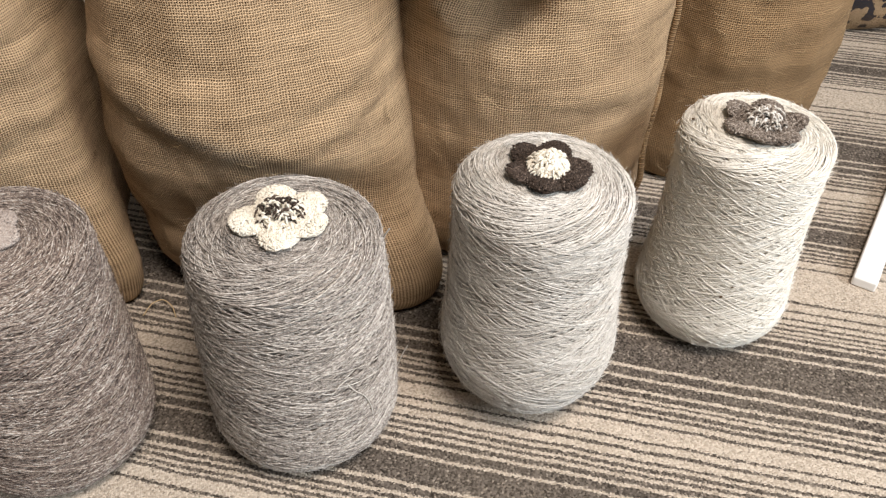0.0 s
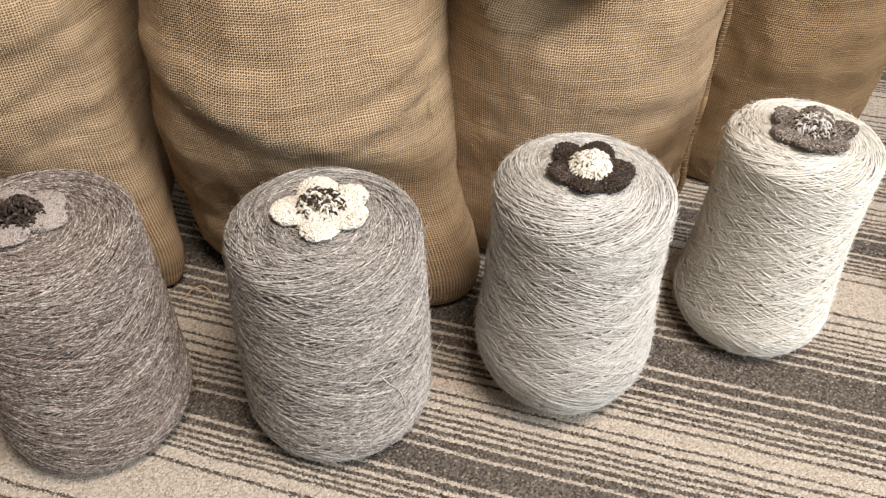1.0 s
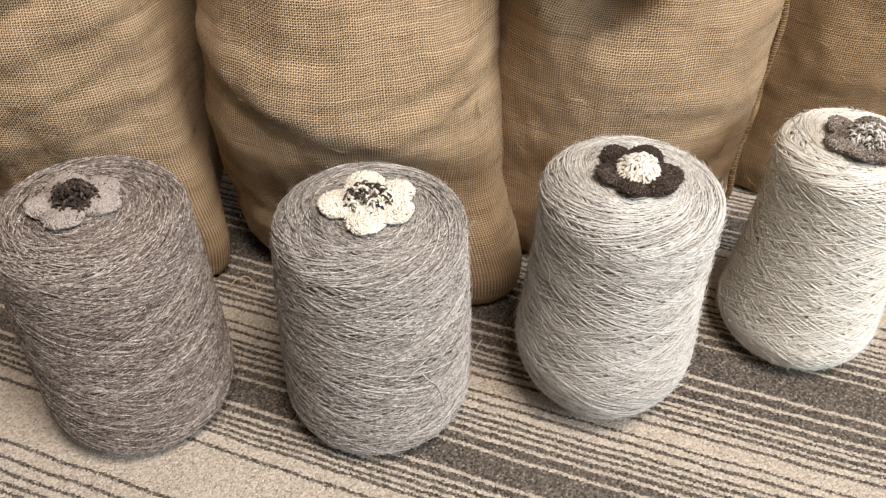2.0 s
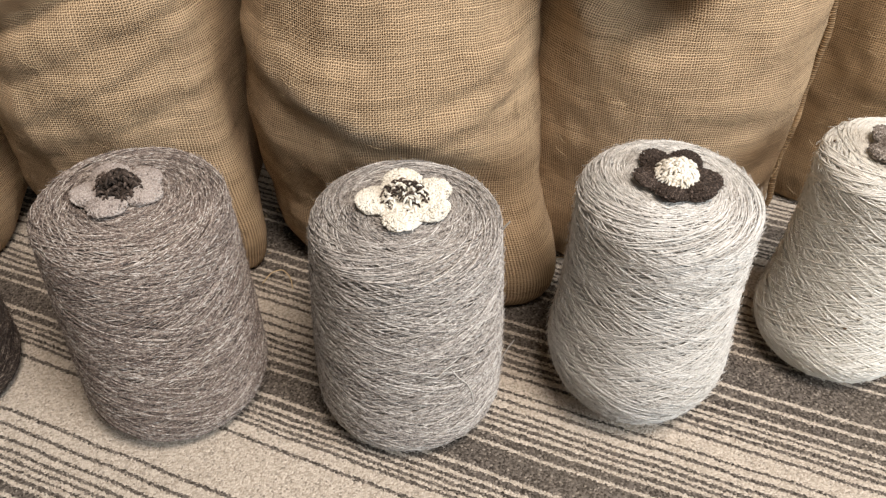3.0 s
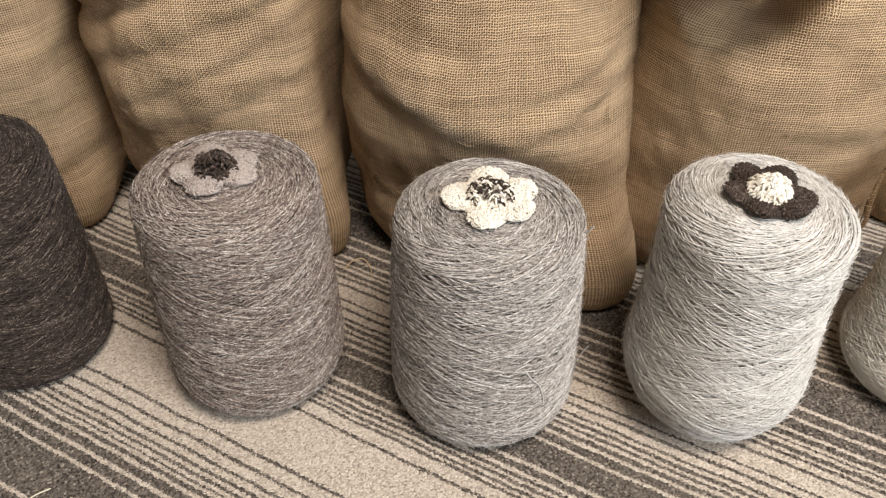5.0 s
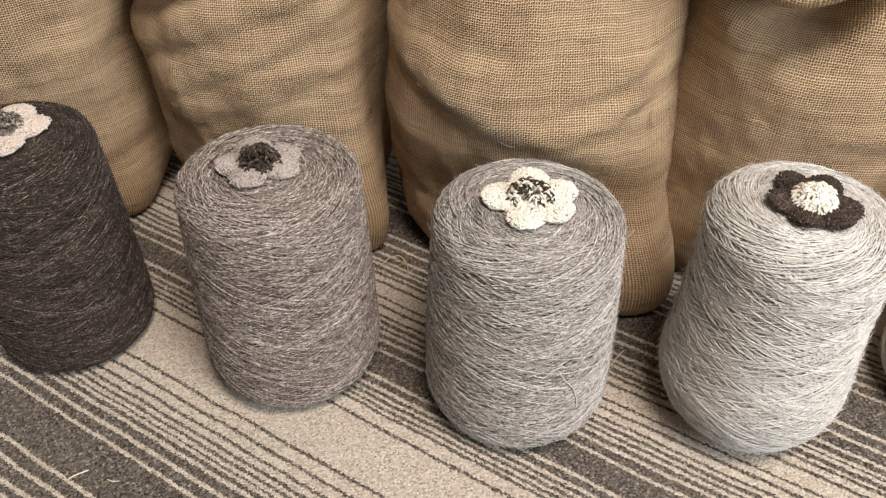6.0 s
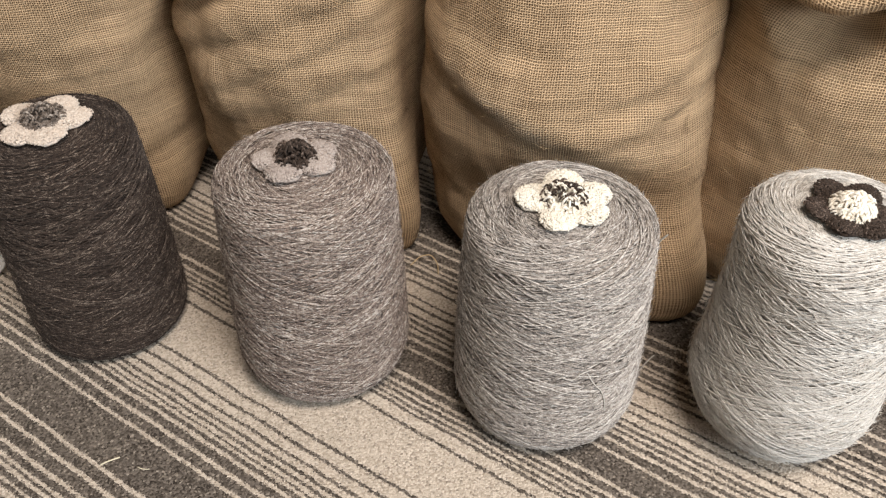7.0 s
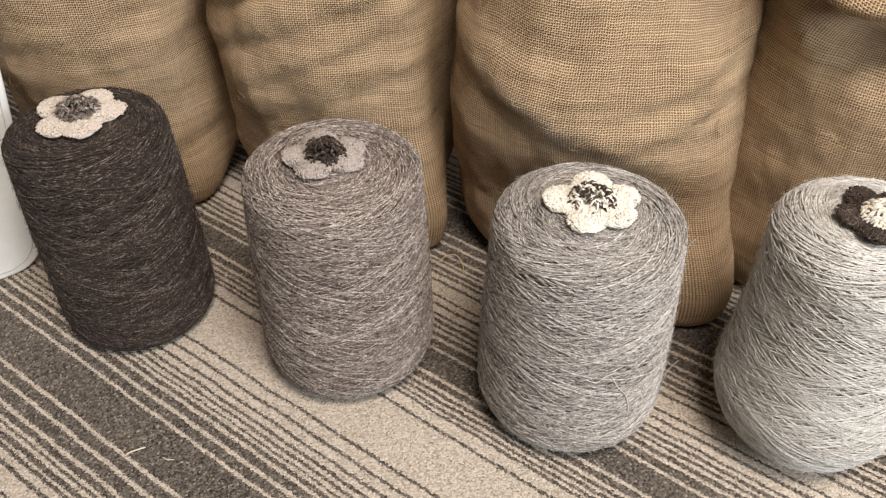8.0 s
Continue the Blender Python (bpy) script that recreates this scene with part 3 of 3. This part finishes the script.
            part_of("seam_hem", mesh_of("seam_hem", v, q, uv), BURLAP_BROWN, sack)
        stitches = []
        for a in range(4, int(nv * 0.74), 3):
            p = V[a, b] + out * 0.0055
            stitches.append([p + side * 0.007 * (f - 0.5) * 1.6 + np.array([0, 0, 0.006 * f]) - out * 0.010 * (f - 0.5) ** 2 * 2.5 for f in np.linspace(0, 1, 6)])
        v, q, uv = tubes(stitches, 0.0010, 5)
        part_of("seam_stitching", mesh_of("seam_stitching", v, q, uv), FIBRE, sack, kind="stuff")
    # loose jute fibres
    hairs = []
    for _ in range(fibres):
        a, b = int(rng.uniform(0.02, 0.7) * nv), int(rng.uniform(0.16, 0.84) * nu)
        p = V[a, b]
        n = np.array([math.sin(th[b % nu]), -math.cos(th[b % nu]), 0.1])
        side = np.array([-n[1], n[0], 0]) * rng.choice([-1, 1])
        ln, up, off = rng.uniform(0.006, 0.022), rng.uniform(-0.7, 0.7), rng.uniform(0.001, 0.006)
        hairs.append([p + n * (off * math.sin(math.pi * f) + 0.0004) + (side + np.array([0, 0, up])) * ln * f + np.array([0, 0, rng.uniform(-0.001, 0.001)]) for f in np.linspace(0, 1, 6)])
    v, q, uv = tubes(hairs, 0.00016, 3)
    part_of("jute_fuzz", mesh_of("jute_fuzz", v, q, uv), FIBRE, sack, kind="stuff")
    return sack


burlap_sack((0.041, 0.828), 0.162, 0.155, 0.60, BURLAP_MARKED, "large bulging burlap sack with a grey band along its crease", 1,
            folds=((15, 0.268, 0.030, 0.010, 0.003, 0.008, 55), (35, 0.285, 0.060, 0.0, 0.005, 0.007, 38), (38, 0.250, 0.060, 0.0, 0.004, 0.007, 34),
                   (10, 0.315, 0.010, 0.02, 0.002, 0.008, 60), (50, 0.135, 0.030, 0.0, 0.003, 0.012, 32), (-40, 0.12, 0.02, 0.0, 0.004, 0.012, 40)),
            steps=((0.208, -0.060, 0.0, 0.015, -0.35, 0.95),), feet=((43, 0.105, 26, 0.13),),
            knots=((0, 0.96), (0.10, 0.97), (0.15, 0.99), (0.20, 1.03), (0.25, 1.02), (0.35, 0.91), (0.45, 0.90), (0.6, 0.92)))
burlap_sack((-0.273, 0.885), 0.145, 0.150, 0.58, BURLAP, "burlap sack with slanting creases across its front", 2,
            folds=((0, 0.285, 0.055, 0, 0.007, 0.008, 60), (5, 0.245, 0.070, 0, 0.005, 0.007, 55), (-15, 0.330, 0.060, 0.02, 0.034, 0.010, 60), (15, 0.205, 0.06, 0, 0.004, 0.008, 50),
                   (25, 0.150, 0.03, 0, 0.004, 0.009, 40)),
            feet=((45, 0.090, 16, 0.16),), knots=((0, 0.95), (0.12, 0.99), (0.28, 1.0), (0.45, 0.95), (0.6, 0.9)))
burlap_sack((-0.570, 0.885), 0.148, 0.150, 0.58, BURLAP, "burlap sack with a shallow slanting crease", 3,
            folds=((10, 0.25, 0.05, 0, 0.004, 0.009, 60), (15, 0.20, 0.04, 0, 0.003, 0.008, 60), (35, 0.085, 0.03, 0, 0.010, 0.012, 40)),
            feet=((50, 0.042, 22, 0.09),), knots=((0, 0.95), (0.15, 1.0), (0.3, 1.0), (0.6, 0.9)))
burlap_sack((0.330, 0.815), 0.160, 0.158, 0.60, BURLAP, "burlap sack with a deep fold under its rolled top", 4, square=2.1, seam=66,
            folds=((-34, 0.358, 0.0, 0.20, 0.120, 0.014, 55), (0, 0.25, -0.02, 0.01, 0.003, 0.010, 60), (20, 0.30, 0.03, 0, 0.003, 0.009, 45)),
            knots=((0, 0.96), (0.08, 1.0), (0.2, 1.0), (0.28, 0.98), (0.35, 0.95), (0.45, 0.95), (0.6, 0.92)))
burlap_sack((0.643, 0.905), 0.142, 0.145, 0.60, BURLAP_BROWN, "browner burlap sack beside the sewn seam", 5,
            folds=((-20, 0.19, 0.0, 0, 0.005, 0.010, 26),), knots=((0, 1.04), (0.1, 1.0), (0.2, 1.0), (0.35, 0.91), (0.6, 0.9)))
burlap_sack((1.14, 1.27), 0.20, 0.19, 0.62, BURLAP_PRINTED, "pale burlap sack with a blue-black print, standing further back", 6, knots=((0, 0.97), (0.10, 1.0), (0.3, 1.0), (0.5, 0.96), (0.62, 0.9)), fibres=20)


# ---- white stand foot and felt panel at the ends of the row ----
foot = thing("display_stand", (0.703, 0.581, 0), "white powder-coated flat foot of a display stand", "display stand", turn=44)
part("foot_bar", box(bmesh.new(), 0, -0.014, 0, 0.34, 0.014, 0.014, 0.0025), WHITE_METAL, foot)


def felt_panel():
    """An upright rounded panel with a stitched rim, leaning a little on the sack behind it."""
    ob = thing("felt_panel", (-0.628, 0.642, 0), "white felt panel with a stitched rim and rounded corner", "felt panel")
    ob.matrix_world = pose(-0.606, 0.655, 0.001, 0, 0, 226)
    w, h, r, t = 0.22, 0.34, 0.035, 0.010
    line = []
    for cx, cy, a0 in ((r, r, 180), (w - r, r, 270), (w - r, h - r, 0), (r, h - r, 90)):
        for a in np.linspace(a0, a0 + 90, 9):
            line.append((cx + r * math.cos(radians(a)), cy + r * math.sin(radians(a))))
    line = [(x - 0.13 * z, z) for x, z in line]
    bm = bmesh.new()
    front = [bm.verts.new((x, -t / 2, z)) for x, z in line]
    face = bm.faces.new(front)
    got = bmesh.ops.extrude_face_region(bm, geom=[face])
    bmesh.ops.translate(bm, verts=[v for v in got["geom"] if isinstance(v, bmesh.types.BMVert)], vec=(0, t, 0))
    bmesh.ops.recalc_face_normals(bm, faces=bm.faces)
    rim = [e for e in bm.edges if abs(e.verts[0].co.y - e.verts[1].co.y) < 1e-6]
    bmesh.ops.bevel(bm, geom=rim, offset=0.003, segments=3, affect="EDGES", profile=0.5)
    panel = part("panel", bm, FELT, ob)
    k = 1 - 2 * 0.009 / w
    inner = [((x + 0.13 * z - w / 2) * k + w / 2 - 0.13 * z, (z - h / 2) * (1 - 2 * 0.009 / h) + h / 2) for x, z in line]
    for side in (-1, 1):
        v, q, uv = tubes([[(x, side * (t / 2 + 0.0002), z) for x, z in inner + inner[:1]]], 0.0008, 5)
        part_of("stitch_line", mesh_of("stitch_line", v, q, uv), STITCH, panel)


felt_panel()


# ---- small things ----
def thread_scrap(points, thick, material, name, label, category):
    """A scrap lying where points say; the points are smoothed into a curve."""
    p = np.array(points, float)
    t = np.linspace(0, len(p) - 1, len(p) * 6)
    q = np.stack([np.interp(t, np.arange(len(p)), p[:, k]) for k in range(3)], 1)
    for _ in range(4):
        q[1:-1] = (q[:-2] + q[1:-1] + q[2:]) / 3
    v, f, uv = tubes([q], thick, 5)
    ob = part_of(name, mesh_of(name, v, f, uv), material)
    return tagged(ob, label, category)


thread_scrap([(-0.128, 0.722, 0.003), (-0.118, 0.735, 0.008), (-0.105, 0.738, 0.010), (-0.095, 0.728, 0.006), (-0.092, 0.712, 0.002)], 0.0007, FIBRE, "jute_thread", "loose curled jute thread lying on the carpet", "thread")
thread_scrap([(0.225, 0.745, 0.002), (0.236, 0.735, 0.012), (0.246, 0.728, 0.010), (0.252, 0.715, 0.002)], 0.0005, FIBRE, "jute_thread", "thin jute thread beside the sack's corner", "thread")
thread_scrap([(-0.382, 0.405, 0.0015), (-0.376, 0.409, 0.003), (-0.366, 0.416, 0.002)], 0.0008, STRAW, "straw_bit", "short pale straw lying on the carpet", "straw")
thread_scrap([(-0.345, 0.408, 0.0012), (-0.340, 0.406, 0.0018), (-0.333, 0.407, 0.0012)], 0.0005, STRAW, "straw_bit", "tiny pale straw lying on the carpet", "straw")


def on_cone(k, deg, z, lift):
    """A place on the side of a cone, in that cone's own axes."""
    prof = cone_profile(*CONES[k][1])[14:53]
    r = float(np.interp(z, prof[:, 1], prof[:, 0])) + lift
    return (r * math.sin(radians(deg)), -r * math.cos(radians(deg)), z)


def loose_end(k, points, thick=0.0006):
    cone = [o for o in bpy.data.objects if o.name.split(".")[0] == "yarn_cone"][k]
    p = np.array([on_cone(k, *q) for q in points])
    t = np.linspace(0, len(p) - 1, len(p) * 5)
    q = np.stack([np.interp(t, np.arange(len(p)), p[:, i]) for i in range(3)], 1)
    for _ in range(3):
        q[1:-1] = (q[:-2] + q[1:-1] + q[2:]) / 3
    v, f, uv = tubes([q], thick, 5)
    part_of("loose_end", mesh_of("loose_end", v, f, uv), WOOL["pale"], cone, "loose end of yarn")


loose_end(2, [(88, 0.045, 0.001), (86, 0.060, 0.004), (84, 0.078, 0.009), (82, 0.090, 0.013)])
loose_end(2, [(22, 0.135, 0.0012), (27, 0.118, 0.0016), (33, 0.105, 0.0018), (37, 0.085, 0.0018), (38, 0.070, 0.0012)], 0.0006)
loose_end(2, [(8, 0.132, 0.0012), (14, 0.128, 0.0018), (18, 0.136, 0.0018), (24, 0.138, 0.0012)], 0.0005)
loose_end(2, [(80, 0.232, 0.001), (78, 0.240, 0.004), (77, 0.246, 0.007)], 0.0008)
loose_end(3, [(84, 0.19, 0.001), (86, 0.185, 0.007), (88, 0.195, 0.010), (86, 0.205, 0.006), (84, 0.20, 0.001)], 0.00025)
loose_end(3, [(86, 0.18, 0.001), (89, 0.172, 0.008), (92, 0.182, 0.012), (90, 0.19, 0.004)], 0.00025)


def speck(k, place, size):
    cone = [o for o in bpy.data.objects if o.name.split(".")[0] == "yarn_cone"][k]
    bm = bmesh.new()
    bmesh.ops.create_icosphere(bm, subdivisions=2, radius=size, matrix=Matrix.Translation(place) @ Matrix.Diagonal((1.3, 0.8, 0.8, 1)))
    part("seed_husk", bm, HUSK, cone, "dark seed husk caught in the yarn")


HUSK = plain_material("seed_husk", (0.05, 0.03, 0.02), (0.12, 0.08, 0.04), 200.0, 0.8)
speck(4, (-0.0560, 0.0270, 0.2530), 0.0018)
speck(4, on_cone(4, -28, 0.098, 0.001), 0.0016)
speck(4, on_cone(4, -22, 0.112, 0.001), 0.0012)
